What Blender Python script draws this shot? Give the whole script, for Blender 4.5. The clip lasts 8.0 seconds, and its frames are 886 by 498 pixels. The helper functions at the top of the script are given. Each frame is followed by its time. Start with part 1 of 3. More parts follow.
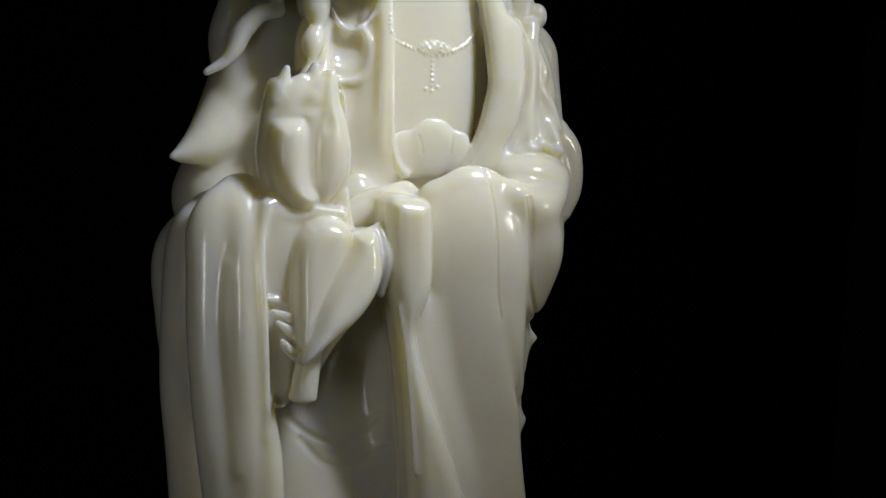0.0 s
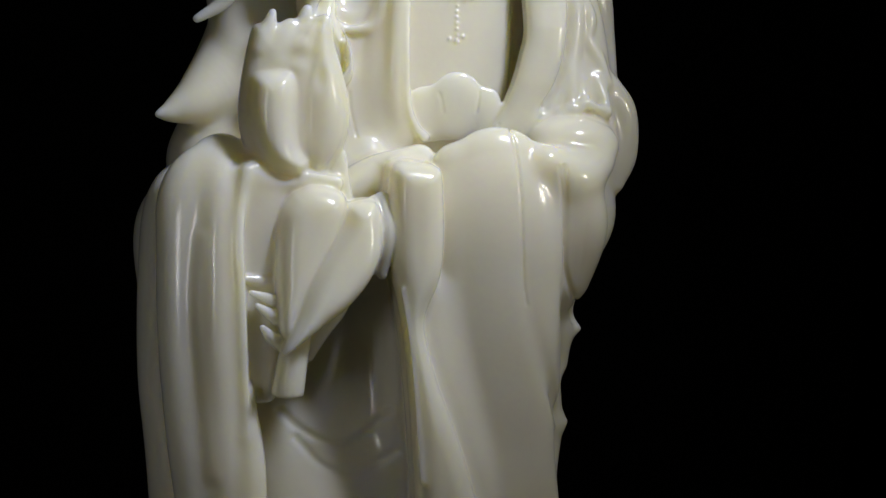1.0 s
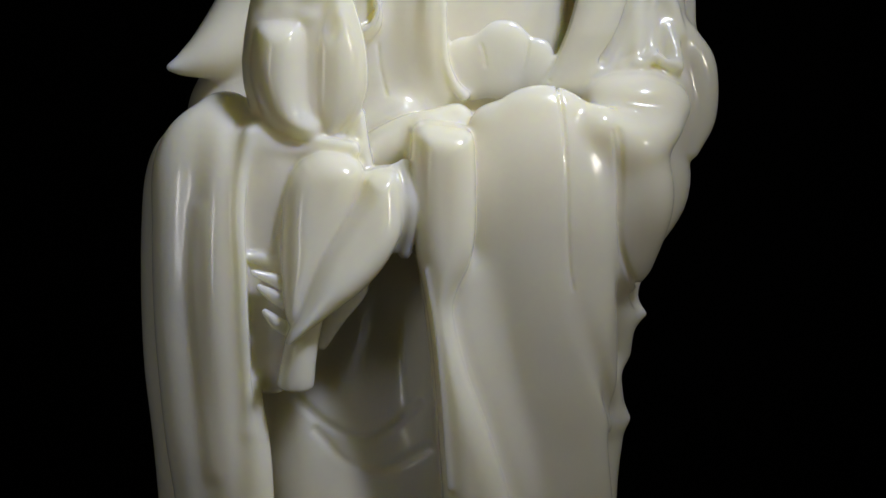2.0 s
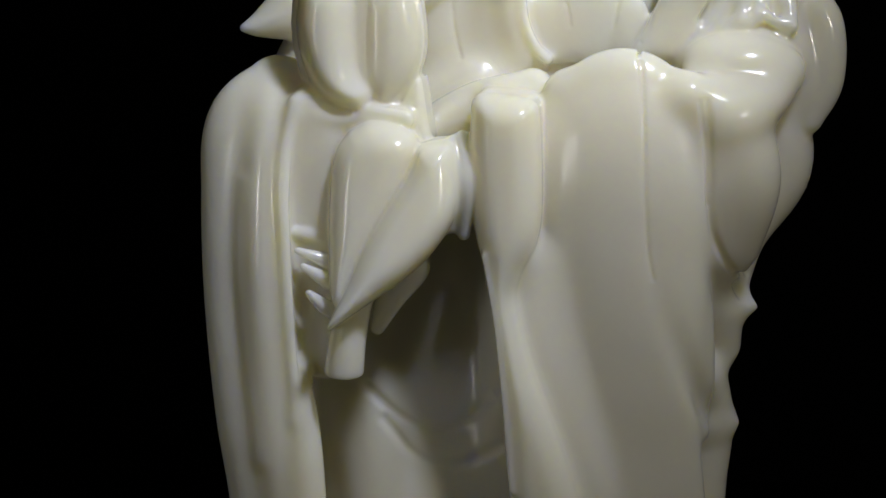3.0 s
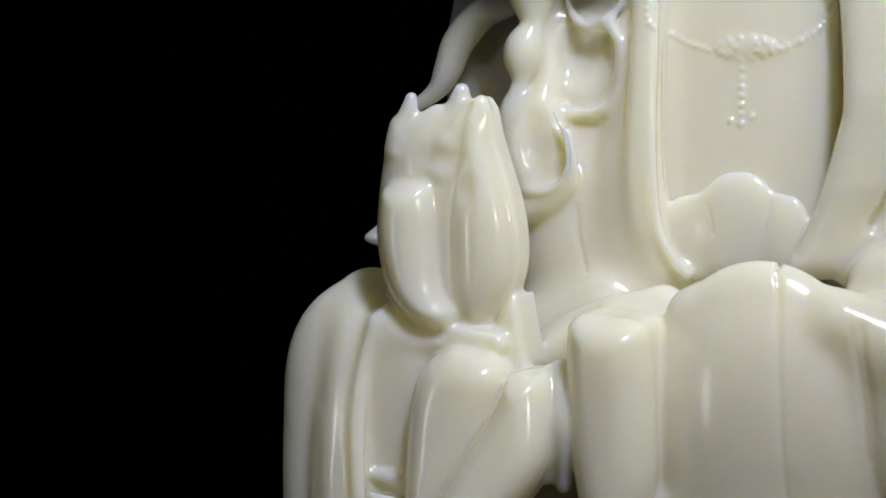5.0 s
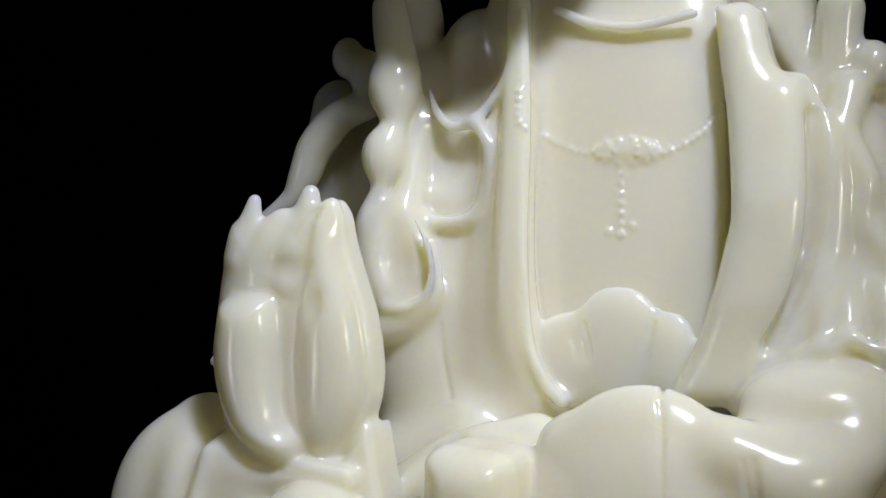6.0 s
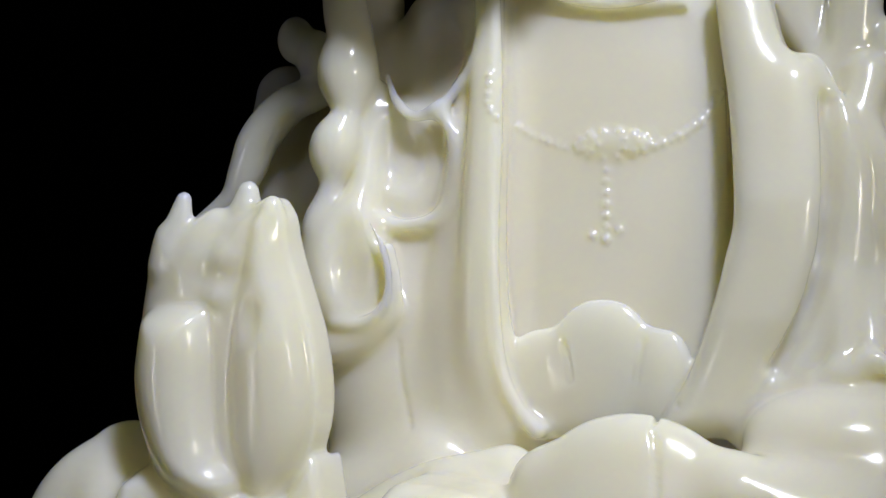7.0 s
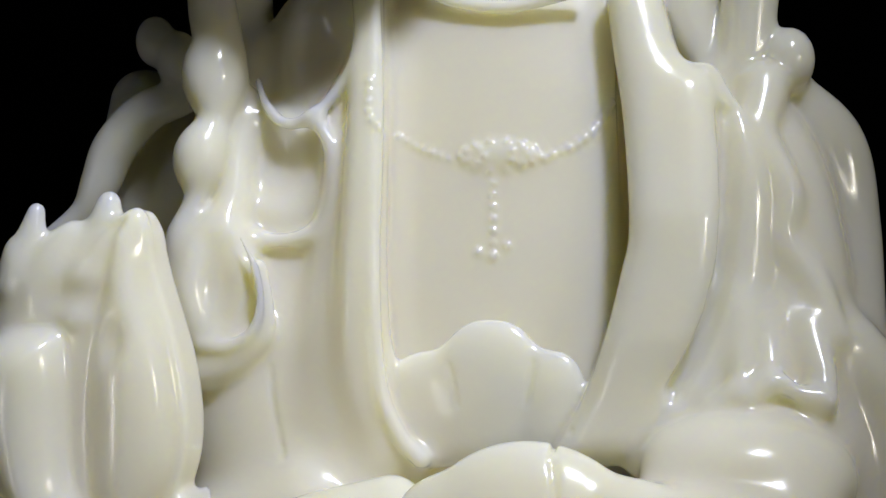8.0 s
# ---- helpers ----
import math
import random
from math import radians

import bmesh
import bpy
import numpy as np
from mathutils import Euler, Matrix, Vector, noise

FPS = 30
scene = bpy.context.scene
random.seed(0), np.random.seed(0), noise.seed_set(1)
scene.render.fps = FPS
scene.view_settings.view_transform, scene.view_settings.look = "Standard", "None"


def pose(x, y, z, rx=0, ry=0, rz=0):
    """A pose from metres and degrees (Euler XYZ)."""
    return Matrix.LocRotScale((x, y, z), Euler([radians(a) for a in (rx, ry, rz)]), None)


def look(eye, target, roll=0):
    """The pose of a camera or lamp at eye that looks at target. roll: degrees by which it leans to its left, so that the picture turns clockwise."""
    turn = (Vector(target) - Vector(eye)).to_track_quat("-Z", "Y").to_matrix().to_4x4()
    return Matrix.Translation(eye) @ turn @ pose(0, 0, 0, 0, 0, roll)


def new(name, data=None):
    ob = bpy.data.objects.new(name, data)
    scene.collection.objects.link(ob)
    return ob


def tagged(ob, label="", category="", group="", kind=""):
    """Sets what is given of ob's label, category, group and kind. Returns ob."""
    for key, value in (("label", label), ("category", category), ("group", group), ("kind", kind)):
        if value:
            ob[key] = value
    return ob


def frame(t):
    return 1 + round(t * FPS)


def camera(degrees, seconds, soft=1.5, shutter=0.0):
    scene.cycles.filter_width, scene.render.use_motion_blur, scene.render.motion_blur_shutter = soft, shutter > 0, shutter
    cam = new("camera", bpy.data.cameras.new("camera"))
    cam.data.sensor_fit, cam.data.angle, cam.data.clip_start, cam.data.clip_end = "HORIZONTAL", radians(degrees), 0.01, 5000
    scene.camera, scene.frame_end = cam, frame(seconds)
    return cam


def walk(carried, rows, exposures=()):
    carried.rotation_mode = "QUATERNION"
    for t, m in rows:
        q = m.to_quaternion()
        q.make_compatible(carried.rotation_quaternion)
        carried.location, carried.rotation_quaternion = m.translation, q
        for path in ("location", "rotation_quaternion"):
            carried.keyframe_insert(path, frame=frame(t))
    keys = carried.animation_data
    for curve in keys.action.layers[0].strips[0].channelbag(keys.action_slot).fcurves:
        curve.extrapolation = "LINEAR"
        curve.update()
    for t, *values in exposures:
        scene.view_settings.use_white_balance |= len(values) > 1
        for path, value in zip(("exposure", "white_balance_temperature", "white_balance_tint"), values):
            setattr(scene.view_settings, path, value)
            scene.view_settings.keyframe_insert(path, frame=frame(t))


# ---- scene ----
# ---------- camera ----------
cam = camera(34, 8.0, soft=1.5)
PATH = [
    (0, (-0.326, -1.108, 0.078), (0.287, 0.781, -0.16), 2.8),
    (0.5, (-0.223, -1.058, 0.083), (0.221, 0.872, -0.199), 2.9),
    (1, (-0.17, -0.988, 0.067), (0.198, 0.957, -0.222), 2.8),
    (1.5, (-0.126, -0.927, 0.074), (0.152, 1.024, -0.268), 2.8),
    (3, (0.074, -0.792, 0.087), (-0.237, 1.124, -0.396), 1.3),
    (3.5, (0.104, -0.746, 0.087), (-0.364, 1.127, -0.434), 0.7),
    (4, (0.145, -0.692, 0.085), (-0.471, 1.134, -0.448), 0.3),
    (4.1, (0.173, -0.679, 0.08), (-0.527, 1.129, -0.41), 0.2),
    (4.2, (0.183, -0.676, 0.07), (-0.551, 1.135, -0.358), 0.2),
    (4.3, (0.193, -0.671, 0.074), (-0.572, 1.131, -0.332), 0.2),
    (4.5, (0.179, -0.666, 0.069), (-0.582, 1.154, -0.262), -0.4),
    (4.7, (0.187, -0.648, 0.071), (-0.66, 1.143, -0.205), -0.3),
    (5, (0.193, -0.626, 0.073), (-0.7, 1.153, -0.122), -0.4),
    (5.2, (0.194, -0.616, 0.072), (-0.695, 1.171, -0.057), -0.7),
    (6.3, (0.177, -0.53, 0.056), (-0.57, 1.325, 0.063), 0.5),
    (6.5, (0.173, -0.517, 0.062), (-0.563, 1.343, 0.053), 0.3),
    (6.8, (0.166, -0.493, 0.057), (-0.588, 1.359, 0.065), -0.1),
    (7, (0.156, -0.482, 0.056), (-0.581, 1.377, 0.075), 0.4),
    (7.2, (0.148, -0.473, 0.055), (-0.514, 1.414, 0.078), 0.4),
    (7.5, (0.137, -0.465, 0.054), (-0.433, 1.452, 0.091), 0.5),
    (7.7, (0.137, -0.46, 0.056), (-0.415, 1.462, 0.092), 0.7),
    (8, (0.129, -0.458, 0.056), (-0.383, 1.475, 0.101), 0.4),
]
walk(cam, [(t, look(eye, target, roll)) for t, eye, target, roll in PATH])

# ---------- light: a dark studio, narrow spot lamp, two weak panels, one an added fill ---
world = bpy.data.worlds.new("studio_dark")
scene.world = world
world.use_nodes = True
world.node_tree.nodes["Background"].inputs[0].default_value = (0.5, 0.5, 0.5, 1)
world.node_tree.nodes["Background"].inputs[1].default_value = 0.004


def panel_lamp(name, eye, target, wide, high, watts, colour):
    data = bpy.data.lights.new(name, "AREA")
    data.shape, data.size, data.size_y, data.energy, data.color = "RECTANGLE", wide, high, watts, colour
    ob = new(name, data)
    ob.matrix_world = look(eye, target)
    return ob


beam = bpy.data.lights.new("key_spot", "SPOT")
beam.energy, beam.color, beam.shadow_soft_size = 25.5, (0.84, 0.875, 1.0), 0.045
beam.spot_size, beam.spot_blend = radians(40), 1.0
new("key_spot", beam).matrix_world = look((0.285, -0.38, 0.62), (-0.045, -0.05, 0.04))
side = panel_lamp("side_lamp", (-0.62, -0.75, -0.05), (-0.1, -0.05, -0.16), 0.022, 0.30, 0.085, (0.95, 0.96, 1.0))
side.data.spread = radians(70)
# added warm fill from the right: lifts the knee's side and yellows the shade
panel_lamp("warm_fill", (0.82, -0.58, 0.2), (0.06, 0, -0.08), 0.12, 0.09, 1.0, (1.0, 0.94, 0.83))
scene.view_settings.exposure = 0.0


# ---------- materials ----------
def material(name):
    m = bpy.data.materials.new(name)
    m.use_nodes = True
    n = m.node_tree.nodes
    return m, n, m.node_tree.links, n["Principled BSDF"]


def noise_node(n, links, scale, detail, coord):
    t = n.new("ShaderNodeTexNoise")
    t.inputs["Scale"].default_value, t.inputs["Detail"].default_value = scale, detail
    links.new(coord.outputs["Object"], t.inputs["Vector"])
    return t


def ramp_node(n, links, source, stops):
    r = n.new("ShaderNodeValToRGB")
    e = r.color_ramp.elements
    e[0].position, e[0].color = stops[0][0], (*stops[0][1], 1)
    e[1].position, e[1].color = stops[-1][0], (*stops[-1][1], 1)
    for p, c in stops[1:-1]:
        e.new(p).color = (*c, 1)
    links.new(source, r.inputs[0])
    return r


def jade(name, soak):
    """Pale jade: a milky white skin over a yellow-green stone that lets light soak in."""
    m, n, links, b = material(name)
    coord = n.new("ShaderNodeTexCoord")
    cloud = noise_node(n, links, 16, 5, coord)
    skin_tone = ramp_node(n, links, cloud.outputs["Fac"], [(0.25, (0.80, 0.78, 0.72)), (0.75, (0.84, 0.825, 0.77))])
    links.new(skin_tone.outputs[0], b.inputs["Base Color"])
    deep = n.new("ShaderNodeBsdfPrincipled")
    deep_tone = ramp_node(n, links, cloud.outputs["Fac"], [(0.25, (0.775, 0.735, 0.56)), (0.75, (0.82, 0.785, 0.63))])
    links.new(deep_tone.outputs[0], deep.inputs["Base Color"])
    deep.inputs["Subsurface Weight"].default_value = soak
    deep.inputs["Subsurface Radius"].default_value = (1.0, 0.9, 0.45)
    deep.inputs["Subsurface Scale"].default_value = 0.03
    wave = noise_node(n, links, 55, 3, coord)
    bump = n.new("ShaderNodeBump")
    bump.inputs["Strength"].default_value, bump.inputs["Distance"].default_value = 0.18, 0.0016
    links.new(wave.outputs["Fac"], bump.inputs["Height"])
    polish = noise_node(n, links, 38, 4, coord)
    gloss = ramp_node(n, links, polish.outputs["Fac"], [(0.3, (0.14,) * 3), (0.7, (0.25,) * 3)])
    for s in (b, deep):
        s.inputs["IOR"].default_value = 1.55
        s.inputs["Coat Weight"].default_value = 0.1
        s.inputs["Coat Roughness"].default_value = 0.09
        links.new(gloss.outputs[0], s.inputs["Roughness"])
        links.new(bump.outputs[0], s.inputs["Normal"])
    mix = n.new("ShaderNodeMixShader")
    mix.inputs[0].default_value = 0.84
    links.new(b.outputs[0], mix.inputs[1])
    links.new(deep.outputs[0], mix.inputs[2])
    links.new(mix.outputs[0], n["Material Output"].inputs["Surface"])
    return m


def dull(name, low, high, scale, rough):
    m, n, links, b = material(name)
    coord = n.new("ShaderNodeTexCoord")
    t = noise_node(n, links, scale, 6, coord)
    links.new(ramp_node(n, links, t.outputs["Fac"], [(0.3, low), (0.7, high)]).outputs[0], b.inputs["Base Color"])
    b.inputs["Roughness"].default_value = rough
    return m


JADE = jade("pale_jade", 1.0)
JADE_BEADS = jade("pale_jade_beads", 0.0)
BLACK_PAINT = dull("black_wall_paint", (0.0012,) * 3, (0.002,) * 3, 6, 0.9)
BLACK_CLOTH = dull("black_velvet", (0.002,) * 3, (0.004,) * 3, 30, 0.95)
GREY_SHEET = dull("dark_grey_board", (0.012, 0.012, 0.013), (0.02, 0.02, 0.021), 9, 0.8)


# ---------- the dark room ----------
def mesh_of(name, bm, mat, smooth=False):
    data = bpy.data.meshes.new(name)
    bm.normal_update()
    bm.to_mesh(data)
    bm.free()
    data.materials.append(mat)
    if smooth:
        for p in data.polygons:
            p.use_smooth = True
    return new(name, data)


def slab(name, low, high, mat, bevel=0.0):
    bm = bmesh.new()
    bmesh.ops.create_cube(bm, size=1)
    size, mid = Vector(high) - Vector(low), (Vector(high) + Vector(low)) / 2
    for v in bm.verts:
        v.co = Vector((v.co.x * size.x, v.co.y * size.y, v.co.z * size.z))
    if bevel:
        bmesh.ops.bevel(bm, geom=bm.edges[:], offset=bevel, segments=3, affect="EDGES")
    ob = mesh_of(name, bm, mat)
    ob.location = mid
    return ob


slabs = (
    ("floor", (-2.2, -2.4, -1.2), (2.2, 2.2, -1.1), "plain black studio floor under the plinth"),
    ("ceiling", (-2.2, -2.4, 1.6), (2.2, 2.2, 1.7), "plain black studio ceiling above the statue"),
    ("wall_north", (-2.1, 2.1, -1.1), (2.1, 2.2, 1.6), "black back wall behind the jade statue"),
    ("wall_south", (-2.1, -2.4, -1.1), (2.1, -2.3, 1.6), "black wall closing the dark studio"),
    ("wall_east", (2.1, -2.4, -1.1), (2.2, 2.2, 1.6), "black side wall of the dark studio"),
    ("wall_west", (-2.2, -2.4, -1.1), (-2.1, 2.2, 1.6), "black side wall of the dark studio"),
)
for name, low, high, label in slabs:
    tagged(slab(name, low, high, BLACK_PAINT), label, name.split("_")[0], kind="structure")
tagged(slab("board", (1.22, 1.2, -1.1), (1.9, 1.23, 0.22), GREY_SHEET, 0.006), "dark grey board standing upright in unlit shade", "board")
tagged(slab("plinth", (-0.2, -0.12, -1.1), (0.2, 0.2, -0.362), BLACK_CLOTH, 0.012), "black cloth-covered plinth on the studio floor", "plinth")

# ---------- the carved figure: a solid worked out on a fine lattice ----------
CELL = 0.00095
LOW = np.array((-0.212, -0.118, -0.360))
SHAPE = tuple(int(v) for v in np.ceil((np.array((0.190, 0.150, 0.205)) - LOW) / CELL))
FAR = 0.03
solid = np.full(SHAPE, FAR, np.float32)
AXIS = [(LOW[n] + CELL * np.arange(SHAPE[n])).astype(np.float32) for n in range(3)]


def region(low, high):
    """The slices of the lattice inside a box, and its coordinates."""
    a = [int(np.clip(np.floor((low[n] - LOW[n]) / CELL), 0, SHAPE[n] - 1)) for n in range(3)]
    b = [int(np.clip(np.ceil((high[n] - LOW[n]) / CELL) + 1, a[n] + 1, SHAPE[n])) for n in range(3)]
    at = tuple(slice(a[n], b[n]) for n in range(3))
    return at, np.meshgrid(*(AXIS[n][at[n]] for n in range(3)), indexing="ij", sparse=True)


def melt(a, b, k):
    """Smooth union of two distance fields."""
    h = np.maximum(k - np.abs(a - b), 0) / k
    return np.minimum(a, b) - h * h * k * 0.25


def spline(rows, steps=9):
    """A smooth run through rows of numbers (Catmull-Rom)."""
    p = np.array(rows, float)
    if len(p) < 3:
        return p
    p = np.vstack([2 * p[0] - p[1], p, 2 * p[-1] - p[-2]])
    out = []
    for i in range(1, len(p) - 2):
        for s in np.arange(steps) / steps:
            a, b, c, d = p[i - 1 : i + 3]
            out.append(0.5 * (2 * b + (c - a) * s + (2 * a - 5 * b + 4 * c - d) * s**2 + (3 * b - a - 3 * c + d) * s**3))
    out.append(p[-2])
    out = np.array(out)
    out[:, 3] = np.maximum(out[:, 3], 0.0006)
    return out


def run(rows, flat, k):
    """The lattice slices round a bent, tapering rod and its distance there; flat squeezes it from front to back."""
    pts = spline(rows)
    reach = pts[:, 3].max() * max(1.0, flat) + k + 3 * CELL
    at, _ = region(pts[:, :3].min(0) - reach, pts[:, :3].max(0) + reach)
    best = np.full([s.stop - s.start for s in at], FAR, np.float32)
    f = np.float32
    scale = f(min(1, 0.35 + 0.65 * flat))
    for (ax, ay, az, ar), (bx, by, bz, br) in zip(pts[:-1], pts[1:]):
        r = (max(ar, br) + k / float(scale) + 3 * CELL) * 1.05
        sub, (x, y, z) = region((min(ax, bx) - r, min(ay, by) - r, min(az, bz) - r), (max(ax, bx) + r, max(ay, by) + r, max(az, bz) + r))
        ux, uy, uz = bx - ax, (by - ay) / flat, bz - az
        px, py, pz = x - f(ax), (y - f(ay)) / f(flat), z - f(az)
        s = np.clip((px * f(ux) + py * f(uy) + pz * f(uz)) / f(ux * ux + uy * uy + uz * uz + 1e-12), 0, 1)
        d = np.sqrt((px - s * f(ux)) ** 2 + (py - s * f(uy)) ** 2 + (pz - s * f(uz)) ** 2) - (f(ar) + s * f(br - ar))
        part = best[tuple(slice(max(u.start, v.start) - v.start, min(u.stop, v.stop) - v.start) for u, v in zip(sub, at))]
        cut = tuple(slice(max(u.start, v.start) - u.start, min(u.stop, v.stop) - u.start) for u, v in zip(sub, at))
        np.minimum(part, (d * scale)[cut], out=part)
    return at, best


def rod(rows, k=0.006, flat=1.0, above=None):
    """Adds a rod to the figure. above: cut off flat below this height."""
    at, d = run(rows, flat, k)
    if above is not None:
        d = np.maximum(d, np.float32(above) - AXIS[2][at[2]])
    solid[at] = melt(solid[at], d, np.float32(k))


def carve(rows, k=0.004, flat=1.0):
    """Cuts a rod out of the figure."""
    at, d = run(rows, flat, k)
    solid[at] = -melt(-solid[at], d, np.float32(k))


def lump(cx, cy, cz, rx, ry, rz, k=0.006, lean=0.0, turn=0.0, power=2.0):
    """Adds an egg, leaned sideways in the picture plane and turned about the upright, in degrees."""
    r = max(rx, ry, rz) * 1.15 + k + 3 * CELL
    at, (x, y, z) = region((cx - r, cy - r, cz - r), (cx + r, cy + r, cz + r))
    c, s = math.cos(radians(lean)), math.sin(radians(lean))
    ct, st = math.cos(radians(turn)), math.sin(radians(turn))
    px, py, pz = x - np.float32(cx), y - np.float32(cy), z - np.float32(cz)
    px, py = px * np.float32(ct) + py * np.float32(st), -px * np.float32(st) + py * np.float32(ct)
    px, pz = px * np.float32(c) + pz * np.float32(s), -px * np.float32(s) + pz * np.float32(c)
    n = (np.abs(px / rx) ** power + np.abs(py / ry) ** power + np.abs(pz / rz) ** power) ** (1 / power)
    d = ((n - 1) * min(rx, ry, rz)).astype(np.float32)
    solid[at] = melt(solid[at], np.minimum(d, FAR), np.float32(k))


def scoop(cx, cy, cz, rx, ry, rz, k=0.004, lean=0.0):
    """Hollows out an egg, leaned sideways in the picture plane, in degrees."""
    r = max(rx, ry, rz) * 1.15 + k + 3 * CELL
    at, (x, y, z) = region((cx - r, cy - r, cz - r), (cx + r, cy + r, cz + r))
    c, s = math.cos(radians(lean)), math.sin(radians(lean))
    px, py, pz = (x - cx) * c + (z - cz) * s, y - cy, (z - cz) * c - (x - cx) * s
    d = (np.sqrt((px / rx) ** 2 + (py / ry) ** 2 + (pz / rz) ** 2) - 1) * min(rx, ry, rz)
    solid[at] = -melt(-solid[at], np.minimum(d, FAR).astype(np.float32), np.float32(k))


def pillow(outline, y, swell, width, thick, k=0.003):
    """Adds a cushion with a rounded outline in the picture plane; y: depth of its rim, or rows of (height, depth)."""
    p = spline([(a, b, 0, 1) for a, b in [*outline, outline[0]]], 4)[:-1, :2]
    depths = [v for _, v in y] if isinstance(y, list) else [y]
    pad = k + 3 * CELL
    at, (x, yy, z) = region((p[:, 0].min() - pad, min(depths) - swell - pad, p[:, 1].min() - pad), (p[:, 0].max() + pad, max(depths) + thick + pad, p[:, 1].max() + pad))
    gx, gz = np.meshgrid(x.ravel(), z.ravel(), indexing="ij")
    near, odd = np.full(gx.shape, 1.0), np.zeros(gx.shape, bool)
    for (ax, az), (bx, bz) in zip(p, np.roll(p, -1, 0)):
        ux, uz = bx - ax, bz - az
        s = np.clip(((gx - ax) * ux + (gz - az) * uz) / (ux * ux + uz * uz + 1e-12), 0, 1)
        near = np.minimum(near, np.hypot(gx - ax - s * ux, gz - az - s * uz))
        if abs(uz) > 1e-9:
            odd ^= ((az > gz) != (bz > gz)) & (gx < ax + ux * (gz - az) / uz)
    edge = np.where(odd, -near, near)
    rise = swell * np.sqrt(1 - (1 - np.clip(near / width, 0, 1)) ** 2) * odd
    rim = np.interp(gz, *zip(*y)) if isinstance(y, list) else np.full(gz.shape, y)
    top = (rim - rise)[:, None, :]
    d = np.maximum(np.maximum(edge[:, None, :], (top - yy) * 0.7), yy - rim[:, None, :] - thick)
    solid[at] = melt(solid[at], np.minimum(d, FAR).astype(np.float32), np.float32(k))


def soften(passes):
    """Rounds every edge of the figure a little, as polishing does."""
    for _ in range(passes):
        for n in range(3):
            mid = tuple(slice(1, -1) if m == n else slice(None) for m in range(3))
            low = tuple(slice(0, -2) if m == n else slice(None) for m in range(3))
            high = tuple(slice(2, None) if m == n else slice(None) for m in range(3))
            solid[mid] = 0.5 * solid[mid] + 0.25 * (solid[low] + solid[high])


def front(x, z):
    """How far forward the figure reaches at a place of the picture plane."""
    i, j = int(round((x - LOW[0]) / CELL)), int(round((z - LOW[2]) / CELL))
    column = solid[i, :, j]
    inside = np.nonzero(column < 0)[0]
    if not len(inside):
        return None
    n = inside[0]
    a, b = column[n - 1], column[n]
    return float(AXIS[1][n - 1] + CELL * a / (a - b + 1e-9))


def crease(line, r, k=0.0015, lift=0.0):
    """A seam cut along the surface, through places of the picture plane; lift: how far its middle stands clear of it."""
    rows = [(x, front(x, z), z, r) for x, z, _, _ in spline([(x, z, 0, 1) for x, z in line], 4)]
    carve([(x, y - lift, z, r) for x, y, z, r in rows if y is not None], k)


def skin(field):
    """The surface of the field as vertices and quads (surface nets)."""
    inside = field < 0
    nx, ny, nz = field.shape
    count = np.zeros((nx - 1, ny - 1, nz - 1), np.int8)
    for i in (0, 1):
        for j in (0, 1):
            for k in (0, 1):
                count += inside[i : nx - 1 + i, j : ny - 1 + j, k : nz - 1 + k]
    cells = np.argwhere((count > 0) & (count < 8))
    index = np.full(count.shape, -1, np.int32)
    index[tuple(cells.T)] = np.arange(len(cells))
    total, times = np.zeros((len(cells), 3)), np.zeros(len(cells))
    corners = [(i, j, k) for i in (0, 1) for j in (0, 1) for k in (0, 1)]
    for a in corners:
        for n in range(3):
            if a[n]:
                continue
            b = tuple(v + (m == n) for m, v in enumerate(a))
            fa, fb = field[tuple((cells + a).T)], field[tuple((cells + b).T)]
            cross = (fa < 0) != (fb < 0)
            s = np.where(cross, fa / np.where(cross, fa - fb, 1), 0)
            place = np.tile(np.array(a, float), (len(cells), 1))
            place[:, n] += s
            total += place * cross[:, None]
            times += cross
    verts = LOW + CELL * (cells + total / times[:, None])
    quads = []
    for n in range(3):
        a = tuple(slice(0, -1) if m == n else slice(1, -1) for m in range(3))
        b = tuple(slice(1, None) if m == n else slice(1, -1) for m in range(3))
        ia, ib = inside[a], inside[b]
        u, v = (n + 1) % 3, (n + 2) % 3
        for flip in (False, True):
            e = np.argwhere((ia & ~ib) if not flip else (~ia & ib))
            e += [0 if m == n else 1 for m in range(3)]
            eu, ev = np.eye(3, dtype=int)[u], np.eye(3, dtype=int)[v]
            q = [e - eu - ev, e - ev, e, e - eu]
            q = np.stack([index[tuple(c.T)] for c in q], 1)
            quads.append(q[:, ::-1] if flip else q)
    return verts, np.concatenate(quads)


# core of the body, the seat and the skirt behind the folds
lump(0.005, 0.075, 0.04, 0.098, 0.062, 0.16, 0.01)
lump(-0.022, 0.045, -0.22, 0.115, 0.075, 0.22, 0.01, power=2.6)
# drape over the knee beside the raised hand
rod([(-0.1401, -0.0379, -0.024, 0.0219), (-0.1515, -0.0452, -0.0435, 0.0278), (-0.1537, -0.0518, -0.0788, 0.0259), (-0.1524, -0.0562, -0.1357, 0.025), (-0.1456, -0.06, -0.1972, 0.0254), (-0.1369, -0.0598, -0.2554, 0.0258), (-0.125, -0.0593, -0.3756, 0.0268)], 0.008, 0.55)
rod([(-0.1386, -0.0333, -0.0172, 0.0117), (-0.1389, -0.0507, -0.0337, 0.0133), (-0.1391, -0.0605, -0.0759, 0.0145), (-0.1372, -0.0654, -0.1318, 0.0146), (-0.1335, -0.0657, -0.1938, 0.0143), (-0.1257, -0.0642, -0.252, 0.0158), (-0.1136, -0.0636, -0.371, 0.0164)], 0.008)
